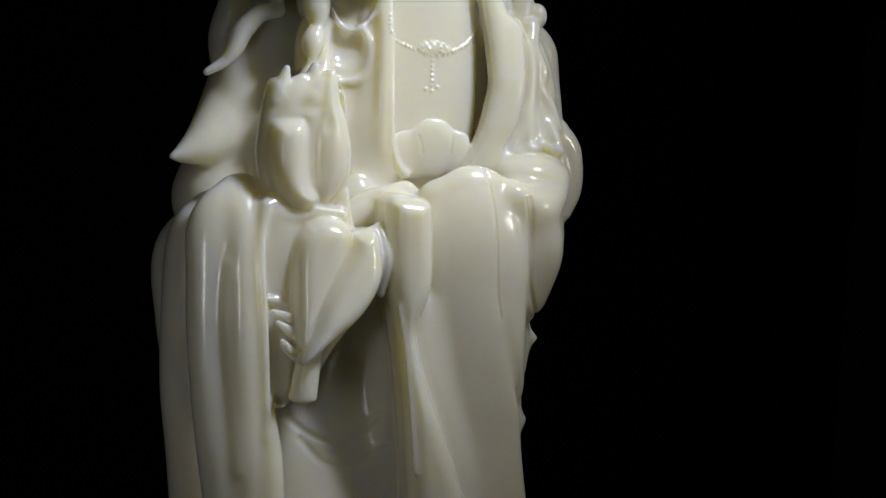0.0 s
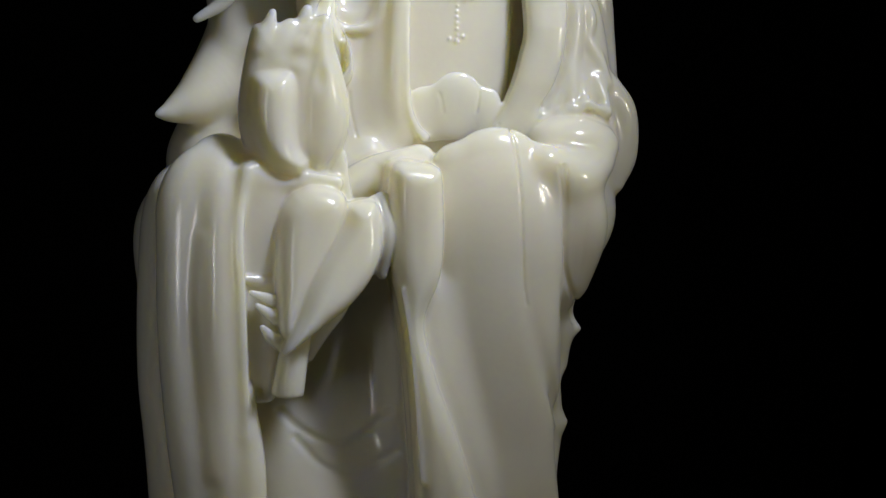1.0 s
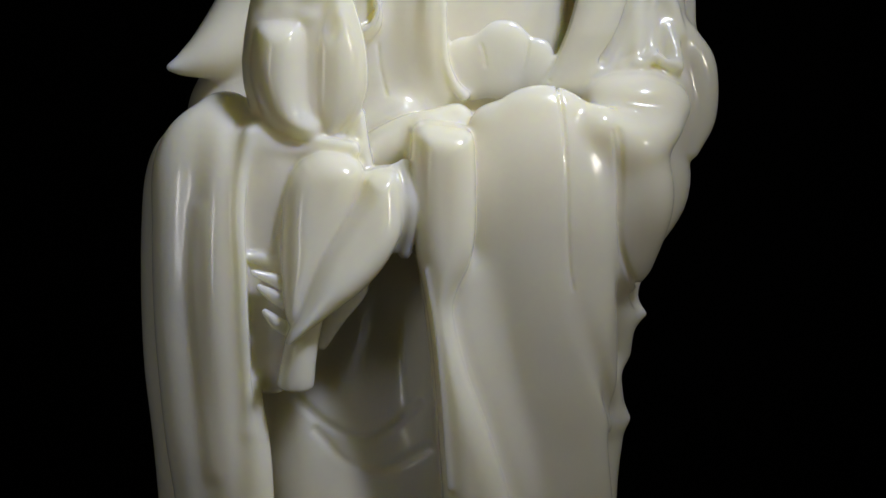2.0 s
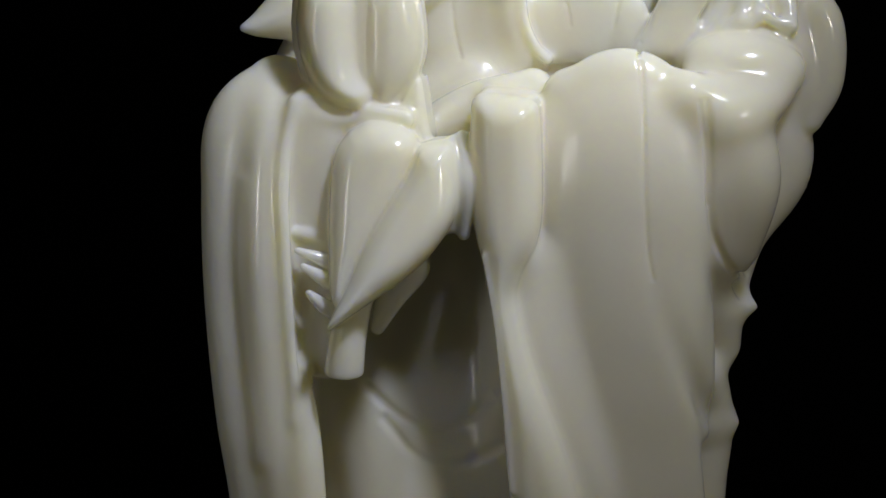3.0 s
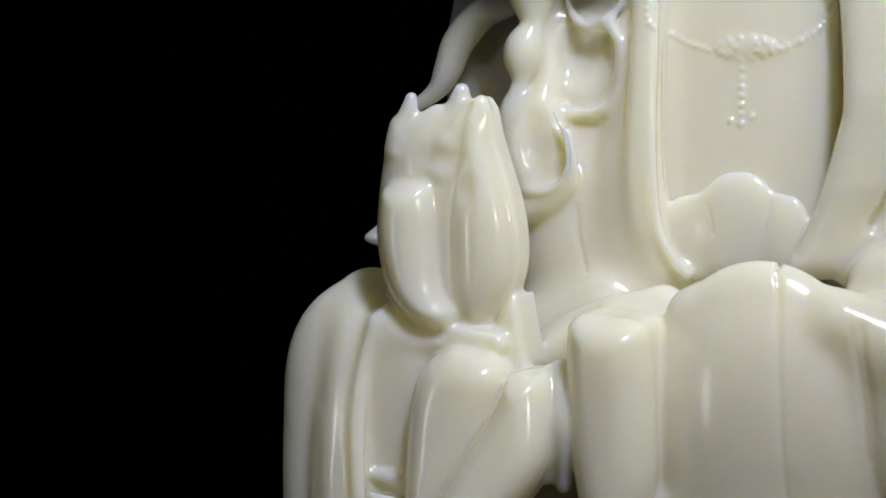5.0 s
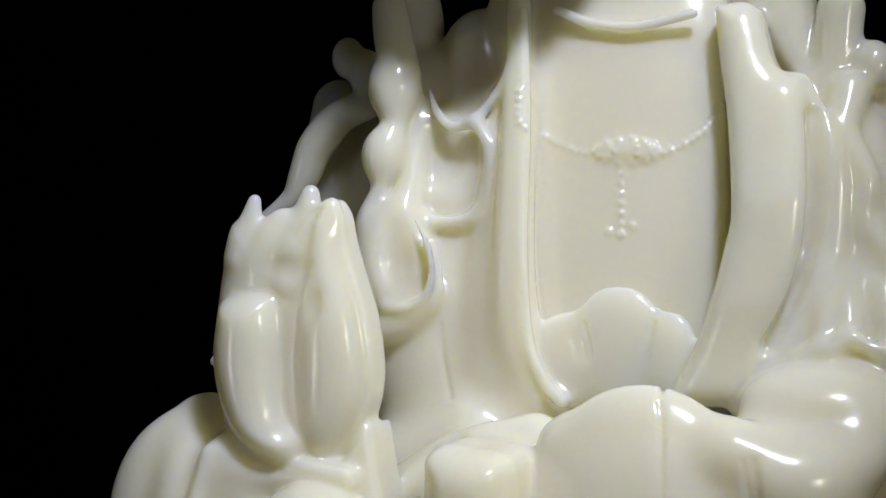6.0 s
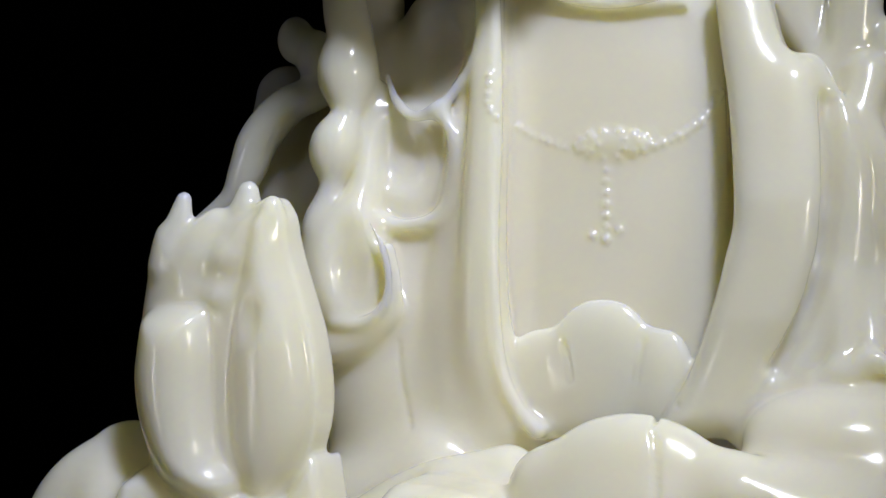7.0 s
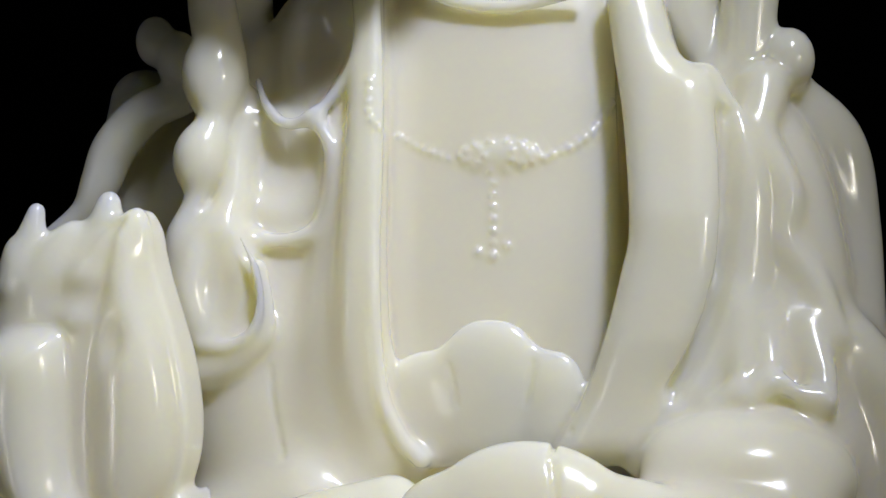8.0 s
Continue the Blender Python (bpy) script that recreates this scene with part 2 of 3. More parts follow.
rod([(-0.1555, -0.008, -0.034, 0.017), (-0.1671, -0.011, -0.051, 0.0206), (-0.1724, -0.0106, -0.0899, 0.0195), (-0.172, -0.0057, -0.1655, 0.0193), (-0.1637, -0.0053, -0.2407, 0.0197), (-0.1487, -0.0043, -0.4136, 0.0207)], 0.008)
rod([(-0.1462, 0.003, -0.045, 0.0245), (-0.164, 0.022, -0.0716, 0.0312), (-0.1621, 0.0295, -0.121, 0.0295), (-0.1551, 0.0297, -0.1622, 0.0297), (-0.1492, 0.0263, -0.2308, 0.0263), (-0.1341, 0.0276, -0.3498, 0.0277)], 0.008)
rod([(-0.1613, -0.0359, -0.0372, 0.0041), (-0.1673, -0.0459, -0.0568, 0.0041), (-0.1699, -0.0508, -0.0892, 0.0042), (-0.1667, -0.0538, -0.1377, 0.0042), (-0.157, -0.0557, -0.2066, 0.0043), (-0.1481, -0.0557, -0.2587, 0.0043)], 0.008)
rod([(-0.1487, -0.0631, -0.0672, 0.0029), (-0.151, -0.0671, -0.1051, 0.0029), (-0.1461, -0.0701, -0.1558, 0.0029), (-0.1387, -0.0714, -0.2178, 0.0036)], 0.008)
rod([(-0.1241, -0.0632, -0.0225, 0.0028), (-0.1273, -0.0685, -0.0446, 0.0025), (-0.1278, -0.0737, -0.0695, 0.0023), (-0.1261, -0.0767, -0.0919, 0.0023), (-0.124, -0.0782, -0.1267, 0.0023), (-0.1216, -0.078, -0.1622, 0.002), (-0.1196, -0.0765, -0.1927, 0.0016)], 0.009)
rod([(-0.108, -0.040, -0.025, 0.02), (-0.108, -0.043, -0.06, 0.022), (-0.108, -0.046, -0.1, 0.02), (-0.109, -0.048, -0.16, 0.018)], 0.01)
rod([(-0.117, -0.051, -0.0303, 0.0131), (-0.1192, -0.0482, -0.0502, 0.0138), (-0.121, -0.0461, -0.0734, 0.0139), (-0.1218, -0.0449, -0.1026, 0.0141), (-0.1208, -0.0416, -0.1572, 0.0144)], 0.01)
rod([(-0.1208, -0.0673, -0.1667, 0.0047), (-0.1174, -0.0711, -0.2026, 0.0089), (-0.1149, -0.0718, -0.2472, 0.0102), (-0.1086, -0.0691, -0.3668, 0.011)], 0.006)
# folds at the foot of the hollow between the legs
scoop(-0.056, -0.05, -0.165, 0.040, 0.046, 0.115, 0.012)
rod([(-0.058, 0.018, -0.09, 0.05), (-0.058, 0.012, -0.14, 0.05), (-0.056, -0.002, -0.2, 0.05), (-0.052, -0.018, -0.27, 0.05), (-0.05, -0.035, -0.37, 0.05)], 0.01, 0.25)
# the other knee and its long folds
rod([(0.0444, -0.0358, -0.0296, 0.0387), (0.0469, -0.0429, -0.0557, 0.0407), (0.0505, -0.0416, -0.1095, 0.039), (0.0562, -0.0367, -0.1667, 0.0365), (0.0641, -0.0314, -0.2269, 0.0347), (0.0799, -0.0303, -0.3346, 0.0373)], 0.006, 0.42)
rod([(0.0144, -0.0299, -0.0166, 0.0121), (0.0155, -0.0395, -0.0587, 0.0105), (0.0188, -0.0398, -0.1132, 0.0102), (0.0283, -0.037, -0.1702, 0.011), (0.041, -0.0337, -0.2296, 0.0123), (0.0604, -0.0327, -0.3373, 0.0133)], 0.008)
rod([(0.0663, -0.027, -0.0232, 0.018), (0.0725, -0.0366, -0.0629, 0.0155), (0.078, -0.0308, -0.1015, 0.0153), (0.0862, -0.0219, -0.1509, 0.0141), (0.0906, -0.0155, -0.1996, 0.0125)], 0.009)
rod([(0.0955, -0.0145, -0.0248, 0.0155), (0.1017, -0.0158, -0.0464, 0.0182), (0.1011, -0.012, -0.0768, 0.018), (0.0967, -0.0065, -0.1063, 0.0135)], 0.012)
rod([(0.0847, -0.0205, -0.0257, 0.0155), (0.0884, -0.0233, -0.0565, 0.0187), (0.0912, -0.0154, -0.0905, 0.0186)], 0.012)
rod([(0.0836, -0.0153, -0.094, 0.0147), (0.0966, 0.0036, -0.1291, 0.0177), (0.1015, 0.0147, -0.1616, 0.0147)], 0.008)
rod([(0.0971, 0.0113, -0.1343, 0.0173), (0.1108, 0.012, -0.1368, 0.01), (0.1225, 0.0097, -0.1374, 0.0017)], 0.006)
rod([(0.0886, 0.008, -0.1789, 0.021), (0.0971, 0.0185, -0.2126, 0.0186), (0.0959, 0.0183, -0.2604, 0.0183), (0.102, 0.0176, -0.3593, 0.0176)], 0.008)
rod([(0.0921, 0.0139, -0.2067, 0.0179), (0.1063, 0.0143, -0.2086, 0.0103), (0.1169, 0.0117, -0.2075, 0.0017)], 0.006)
rod([(0.111, 0.0224, -0.0204, 0.0274), (0.1239, 0.0299, -0.0594, 0.0249), (0.1069, 0.0231, -0.1019, 0.0181), (0.0933, 0.0241, -0.1601, 0.0191), (0.0857, 0.0212, -0.1886, 0.0162), (0.0891, 0.0233, -0.2382, 0.0183), (0.0885, 0.027, -0.3643, 0.022)], 0.007)
rod([(0.1249, 0.0383, 0.0216, 0.0263), (0.1285, 0.0289, -0.0159, 0.0239)], 0.008)
rod([(0.136, 0.0234, 0.0347, 0.0114), (0.1467, 0.0244, 0.0183, 0.0124), (0.1497, 0.0235, -0.0102, 0.0115), (0.1449, 0.0187, -0.0314, 0.0067)], 0.006)
carve([(0.1083, -0.0099, -0.1168, 0.0021), (0.1135, -0.0007, -0.126, 0.0033), (0.1187, 0.0059, -0.1303, 0.0019)], 0.005)
carve([(0.062, -0.0665, -0.0803, 0.0015), (0.0716, -0.063, -0.1172, 0.002), (0.0837, -0.0544, -0.1456, 0.0026), (0.0966, -0.0378, -0.1753, 0.0032), (0.1077, -0.0111, -0.1989, 0.0039)], 0.012)
# sleeve strip between the hands and the other knee
pillow([(-0.0321, -0.0188), (-0.0264, -0.0141), (-0.0125, -0.0146), (-0.0001, -0.0173), (0.0036, -0.0267), (0.0063, -0.0697), (0.0044, -0.0912), (-0.0028, -0.1106), (-0.004, -0.1254), (0.0051, -0.1574), (0.0195, -0.1925), (0.0343, -0.2344), (0.0487, -0.2903), (0.0043, -0.2969), (-0.0054, -0.2331), (-0.0116, -0.1774), (-0.0172, -0.1355), (-0.0239, -0.1036), (-0.0281, -0.0864), (-0.032, -0.0467)], -0.058, 0.016, 0.015, 0.035, 0.003)
rod([(0.0, -0.043, -0.11, 0.02), (0.012, -0.043, -0.17, 0.022), (0.03, -0.04, -0.24, 0.025), (0.045, -0.04, -0.36, 0.025)], 0.008, 0.6)
rod([(-0.023, -0.071, -0.0972, 0.0008), (-0.0165, -0.071, -0.1256, 0.0011), (-0.0122, -0.071, -0.1547, 0.0011), (-0.0084, -0.071, -0.1844, 0.0011), (-0.0033, -0.071, -0.227, 0.0012)], 0.005)
# lap
rod([(-0.0606, -0.0166, -0.0435, 0.0134), (-0.0349, -0.0169, -0.0274, 0.0131), (-0.0053, -0.0136, -0.0172, 0.0114)], 0.008)
rod([(-0.0689, 0.0102, -0.034, 0.0202), (-0.04, 0.0118, -0.0183, 0.0199)], 0.008)
lump(0.104, 0.0, 0.0, 0.032, 0.028, 0.018, 0.012)
rod([(0.078, -0.040, -0.014, 0.012), (0.098, -0.036, -0.022, 0.013), (0.116, -0.022, -0.016, 0.013), (0.124, -0.006, -0.006, 0.012)], 0.008)
rod([(0.096, -0.026, -0.03, 0.024), (0.104, -0.018, -0.06, 0.025), (0.102, -0.008, -0.095, 0.02)], 0.01)
# raised hand
pillow([(-0.1305, 0.0166), (-0.1288, 0.0345), (-0.1258, 0.0524), (-0.1213, 0.0692), (-0.1095, 0.0691), (-0.0939, 0.071), (-0.0786, 0.0719), (-0.0751, 0.0624), (-0.0703, 0.0472), (-0.0644, 0.0303), (-0.0619, 0.0134), (-0.0631, 0.0001), (-0.0689, -0.0134), (-0.0777, -0.0234), (-0.0907, -0.0281), (-0.1074, -0.0273), (-0.12, -0.0184), (-0.128, -0.0011)], -0.048, 0.011, 0.022, 0.008, 0.003)
pillow([(-0.1243, 0.0289), (-0.1221, 0.0378), (-0.1146, 0.0412), (-0.1012, 0.0418), (-0.0957, 0.0388), (-0.0934, 0.0278), (-0.0928, 0.0106), (-0.0908, -0.0065), (-0.0842, -0.0166), (-0.0896, -0.0255), (-0.1039, -0.025), (-0.1156, -0.0166), (-0.1231, 0.0005), (-0.1255, 0.0161)], -0.052, 0.019, 0.016, 0.01, 0.0035)
pillow([(-0.0833, 0.0528), (-0.0811, 0.07), (-0.0773, 0.0772), (-0.0746, 0.0709), (-0.072, 0.0576), (-0.0676, 0.0453), (-0.0637, 0.0303), (-0.0614, 0.0135), (-0.0625, -0.0007), (-0.0683, -0.0132), (-0.0772, -0.0217), (-0.0826, -0.0179), (-0.086, -0.0085), (-0.087, 0.0106), (-0.0863, 0.0297)], -0.049, 0.011, 0.019, 0.008, 0.012)
rod([(-0.1182, -0.052, 0.0544, 0.0048), (-0.1155, -0.052, 0.0632, 0.0046), (-0.112, -0.052, 0.071, 0.004), (-0.1103, -0.052, 0.0774, 0.0028)], 0.004)
rod([(-0.1069, -0.05, 0.0487, 0.0063), (-0.1041, -0.05, 0.0603, 0.0063), (-0.1011, -0.05, 0.0671, 0.0053), (-0.0985, -0.05, 0.07, 0.0045)], 0.004)
rod([(-0.0942, -0.047, 0.0488, 0.0059), (-0.0917, -0.047, 0.0643, 0.0059), (-0.0892, -0.047, 0.0749, 0.0049), (-0.0879, -0.047, 0.0801, 0.0037)], 0.004)
rod([(-0.0935, -0.055, 0.0451, 0.005), (-0.0919, -0.055, 0.0537, 0.0046), (-0.091, -0.055, 0.058, 0.0035)], 0.004)
rod([(-0.0784, -0.052, 0.0547, 0.005), (-0.0764, -0.052, 0.068, 0.0036), (-0.0754, -0.052, 0.0755, 0.0021)], 0.004)
scoop(-0.0791, -0.068, 0.0381, 0.0048, 0.008, 0.0089, 0.003, lean=-8)
scoop(-0.0934, -0.074, 0.0509, 0.0131, 0.014, 0.0063, 0.004)
# wrist and bracelet
rod([(-0.0973, -0.039, -0.0244, 0.016), (-0.0903, -0.036, -0.0427, 0.016), (-0.0847, -0.0419, -0.0569, 0.0141)], 0.004)
pillow([(-0.0602, -0.0073), (-0.0563, -0.0296), (-0.0544, -0.0426), (-0.066, -0.0421), (-0.0734, -0.0334), (-0.0678, -0.0189)], -0.05, 0.004, 0.004, 0.02, 0.002)
rod([(-0.119, -0.058, -0.0202, 0.0034), (-0.1108, -0.058, -0.0283, 0.004), (-0.0961, -0.058, -0.031, 0.004), (-0.0873, -0.058, -0.0314, 0.0028)], 0.006)
pillow([(-0.0909, -0.0225), (-0.0767, -0.0241), (-0.0635, -0.0262), (-0.0639, -0.0335), (-0.078, -0.0326), (-0.0917, -0.031)], -0.06, 0.002, 0.003, 0.012, 0.004)
# lower hand with the short stick
pillow([(-0.0949, -0.0357), (-0.0824, -0.0303), (-0.0671, -0.0331), (-0.0593, -0.041), (-0.0623, -0.0587), (-0.0754, -0.0875), (-0.0859, -0.1106), (-0.0924, -0.1263), (-0.1007, -0.1256), (-0.1043, -0.0922), (-0.1043, -0.0613), (-0.1016, -0.0459)], [(-0.1263, -0.076), (-0.1023, -0.0706), (-0.0783, -0.0666), (-0.0543, -0.063), (-0.0303, -0.06)], 0.0155, 0.0155, 0.014, 0.002)
pillow([(-0.0589, -0.0422), (-0.0493, -0.0394), (-0.0396, -0.0411), (-0.0361, -0.0599), (-0.0371, -0.0761), (-0.0453, -0.0927), (-0.0582, -0.1074), (-0.074, -0.1195), (-0.0874, -0.1294), (-0.0982, -0.1371), (-0.0997, -0.1337), (-0.0918, -0.1163), (-0.0822, -0.0911), (-0.0701, -0.0686), (-0.0618, -0.0537)], [(-0.1371, -0.09), (-0.1127, -0.0792), (-0.0883, -0.0721), (-0.0639, -0.0654), (-0.0394, -0.06)], 0.0175, 0.0125, 0.014, 0.0012)
carve([(-0.0576, -0.07, -0.0432, 0.0011), (-0.0673, -0.078, -0.0641, 0.0011), (-0.0786, -0.086, -0.0857, 0.0011), (-0.0871, -0.092, -0.1082, 0.0008)], 0.003)
rod([(-0.0678, -0.0462, -0.1116, 0.0138), (-0.0746, -0.0517, -0.1281, 0.0083), (-0.0804, -0.0561, -0.1448, 0.0039)], 0.004)
rod([(-0.0587, -0.0307, -0.0718, 0.0193), (-0.0302, -0.0202, -0.069, 0.0249)], 0.005)
rod([(-0.0366, -0.0566, -0.0373, 0.0034), (-0.0313, -0.0661, -0.0595, 0.0039), (-0.034, -0.0603, -0.0885, 0.0037)], 0.002)
rod([(-0.0416, -0.0571, -0.0394, 0.0029), (-0.037, -0.0669, -0.0597, 0.0031), (-0.0408, -0.0608, -0.0857, 0.0032)], 0.002)
rod([(-0.0879, -0.0713, -0.1208, 0.0087), (-0.0924, -0.0752, -0.1458, 0.0098), (-0.0969, -0.0733, -0.1911, 0.0117)], 0.0015, above=-0.1663)
# bare chest and neck
rod([(0.0155, 0.0486, 0.2001, 0.0392), (0.0181, 0.035, 0.1519, 0.0411), (0.0192, 0.027, 0.1206, 0.041), (0.0198, 0.0221, 0.0711, 0.0414), (0.0186, 0.0209, 0.0127, 0.0404)], 0.006, 0.22)
rod([(0.0181, 0.0312, 0.2176, 0.0254), (0.0187, 0.03, 0.1889, 0.0267)], 0.003, 0.6)
# collar bands
rod([(-0.031, 0.0287, 0.1698, 0.010), (-0.028, 0.0172, 0.121, 0.0112), (-0.0275, 0.0104, 0.0806, 0.0122), (-0.029, 0.0073, 0.0413, 0.015), (-0.029, 0.0087, 0.0081, 0.0185), (-0.0258, 0.0138, -0.0234, 0.0236)], 0.006, 0.5)
rod([(-0.0243, 0.0172, 0.1625, 0.0052), (-0.0217, 0.0062, 0.1094, 0.0062), (-0.0219, 0.0023, 0.0608, 0.0073), (-0.0209, 0.0053, 0.0242, 0.0093), (-0.012, 0.0116, 0.0008, 0.0117)], 0.006)
pillow([(0.0581, 0.1552), (0.0741, 0.1541), (0.0824, 0.1309), (0.0929, 0.122), (0.0964, 0.1061), (0.0977, 0.0873), (0.0958, 0.0597), (0.09, 0.0395), (0.0833, 0.0256), (0.0692, 0.0006), (0.0445, -0.0006), (0.0537, 0.0181), (0.0613, 0.0389), (0.0663, 0.0595), (0.0686, 0.0745), (0.0657, 0.1071), (0.0617, 0.1309)], [(-0.0006, 0), (0.0384, -0.003), (0.0773, -0.0003), (0.1162, 0.0084), (0.1552, 0.016)], 0.007, 0.012, 0.014, 0.003)
carve([(0.0575, 0.02, 0.1323, 0.002), (0.0603, 0.012, 0.104, 0.0028), (0.0582, 0.008, 0.0749, 0.0037), (0.0547, 0.007, 0.0538, 0.0039), (0.0503, 0.006, 0.0326, 0.0027)], 0.006)
rod([(0.0914, 0.0148, 0.1225, 0.0046), (0.1017, 0.0109, 0.0943, 0.0082), (0.1026, 0.0089, 0.0669, 0.0081), (0.0975, 0.0069, 0.0398, 0.0081), (0.0786, 0.0049, 0.0086, 0.0082)], 0.005, 0.6)
# sash leaf over the belly
lump(0.0227, 0.0050, 0.02, 0.0184, 0.005, 0.0240, 0.002, power=2.3)
lump(0.0025, 0.0075, 0.0136, 0.0176, 0.0045, 0.0196, 0.002, power=2.3)
lump(0.0445, 0.0045, 0.0152, 0.0104, 0.0045, 0.0188, 0.002, power=2.3)
# gown beside the chest and wide sleeve
rod([(-0.046, 0.038, 0.13, 0.02), (-0.047, 0.03, 0.1, 0.022), (-0.05, 0.026, 0.075, 0.024), (-0.054, 0.024, 0.045, 0.028), (-0.062, 0.02, 0.015, 0.032), (-0.05, 0.018, -0.025, 0.028)], 0.008, 0.6)
rod([(-0.131, 0.0637, 0.1252, 0.0137), (-0.1345, 0.0665, 0.0958, 0.0165), (-0.1252, 0.0588, 0.0613, 0.0169), (-0.1075, 0.0486, 0.0284, 0.0186), (-0.0935, 0.0403, -0.0244, 0.0203)], 0.008)
rod([(-0.0993, 0.0821, 0.1002, 0.0371), (-0.1179, 0.0729, 0.0466, 0.036), (-0.1482, 0.0503, 0.0192, 0.0203), (-0.1696, 0.0389, 0.008, 0.0089), (-0.1813, 0.0326, 0.005, 0.0026)], 0.008)
rod([(-0.0852, 0.0946, 0.1057, 0.0447), (-0.1043, 0.0908, 0.016, 0.0508), (-0.1289, 0.0764, -0.0304, 0.0465)], 0.008)
# scarf with its loops
lump(-0.0474, 0.0340, 0.1351, 0.0210, 0.012, 0.0280, 0.006)
lump(-0.0723, 0.0380, 0.1312, 0.0140, 0.014, 0.0180, 0.006)
lump(-0.0754, 0.0200, 0.0907, 0.0150, 0.013, 0.0340, 0.006)
lump(-0.0574, 0.02, 0.0943, 0.0196, 0.014, 0.0235, 0.005)
lump(-0.0768, 0.006, 0.0527, 0.0194, 0.015, 0.0285, 0.006)
scoop(-0.0554, 0.006, 0.0981, 0.015, 0.01, 0.0183, 0.004, lean=15)
scoop(-0.0435, 0.012, 0.1382, 0.0147, 0.012, 0.0147, 0.006)
carve([(-0.0692, -0.0095, 0.0854, 0.0033), (-0.069, -0.0095, 0.0691, 0.0053), (-0.0685, -0.0095, 0.0548, 0.0073), (-0.0675, -0.0095, 0.0457, 0.0065)], 0.006)
rod([(-0.0231, 0.014, 0.1457, 0.0021), (-0.025, 0.01, 0.1329, 0.0019), (-0.0319, 0.008, 0.1217, 0.0019), (-0.0402, 0.007, 0.1122, 0.0021), (-0.0507, 0.008, 0.1099, 0.0021), (-0.0584, 0.01, 0.1167, 0.0017), (-0.063, 0.013, 0.1267, 0.0013)], 0.004)
rod([(-0.04, 0.0065, 0.1115, 0.0021), (-0.0344, 0.0065, 0.1021, 0.0021), (-0.033, 0.0065, 0.0878, 0.002), (-0.0351, 0.0065, 0.0766, 0.002), (-0.043, 0.0065, 0.0711, 0.0021), (-0.0565, 0.0065, 0.0699, 0.0019), (-0.0691, 0.0065, 0.0726, 0.0017)], 0.005)
rod([(-0.0698, 0.016, 0.1209, 0.0026), (-0.0686, 0.01, 0.0991, 0.0025), (-0.0691, 0.005, 0.0841, 0.0025), (-0.0704, 0.002, 0.0735, 0.0025)], 0.008)
rod([(-0.0617, -0.006, 0.0716, 0.0012), (-0.0563, -0.006, 0.061, 0.0014), (-0.054, -0.006, 0.0488, 0.0014), (-0.057, -0.006, 0.0391, 0.0016), (-0.0652, -0.006, 0.034, 0.0016), (-0.0754, -0.006, 0.0338, 0.0017)], 0.004)
rod([(-0.0558, 0, 0.0611, 0.0016), (-0.053, 0, 0.0467, 0.0018), (-0.0556, 0, 0.0365, 0.0029), (-0.0668, 0, 0.028, 0.0046), (-0.0783, 0, 0.0246, 0.0054), (-0.0864, 0, 0.0275, 0.0046)], 0.006)
# waved locks
rod([(-0.0815, 0.012, 0.1615, 0.0078), (-0.0795, 0.011, 0.1506, 0.0086), (-0.077, 0.01, 0.1386, 0.009), (-0.0772, 0.008, 0.1266, 0.0115), (-0.0761, 0.005, 0.1115, 0.0057), (-0.0801, 0.003, 0.0984, 0.0093), (-0.0809, 0.001, 0.0844, 0.0038), (-0.0856, 0, 0.0685, 0.0055), (-0.0808, 0, 0.0554, 0.0038), (-0.0833, -0.001, 0.0453, 0.0054), (-0.0884, -0.001, 0.0409, 0.0025)], 0.002)
lump(-0.1124, 0.034, 0.1445, 0.0073, 0.008, 0.0096, 0.003)
lump(-0.1032, 0.034, 0.1377, 0.0082, 0.009, 0.0105, 0.003)
rod([(-0.1016, 0.034, 0.123, 0.0063), (-0.1157, 0.034, 0.1183, 0.0078), (-0.1284, 0.034, 0.1057, 0.0083), (-0.1345, 0.034, 0.0922, 0.0074), (-0.1412, 0.034, 0.0815, 0.0051), (-0.1564, 0.034, 0.0714, 0.0031)], 0.004)
rod([(-0.0912, 0.05, 0.176, 0.014), (-0.0838, 0.045, 0.1609, 0.0126), (-0.0785, 0.04, 0.1463, 0.009), (-0.0751, 0.037, 0.1368, 0.0045)], 0.005)
carve([(-0.1089, 0.03, 0.106, 0.0045), (-0.1082, 0.026, 0.0923, 0.0058), (-0.1078, 0.022, 0.0788, 0.0049)], 0.008)
# far shoulder, its locks and sleeve folds
rod([(0.0965, 0.0415, 0.1203, 0.0155), (0.1102, 0.035, 0.0905, 0.019), (0.1161, 0.0316, 0.0526, 0.0216), (0.1165, 0.0229, 0.0305, 0.0199), (0.1169, 0.017, 0.0089, 0.02)], 0.008)
rod([(0.0764, 0.0469, 0.1594, 0.0169), (0.084, 0.0407, 0.1421, 0.0107), (0.0903, 0.0358, 0.1304, 0.0058)], 0.004)
rod([(0.1044, 0.0345, 0.1536, 0.0095), (0.103, 0.0338, 0.1363, 0.0088), (0.1009, 0.0326, 0.1257, 0.0076)], 0.004)
lump(0.1169, 0.0340, 0.1302, 0.0084, 0.009, 0.0108, 0.004)
rod([(0.1087, 0.0266, 0.1199, 0.0086), (0.1084, 0.0175, 0.1039, 0.0055), (0.1166, 0.0151, 0.0853, 0.0051), (0.1158, 0.0147, 0.0708, 0.0047), (0.1255, 0.0143, 0.0563, 0.0043), (0.1308, 0.0123, 0.0402, 0.0043)], 0.004)
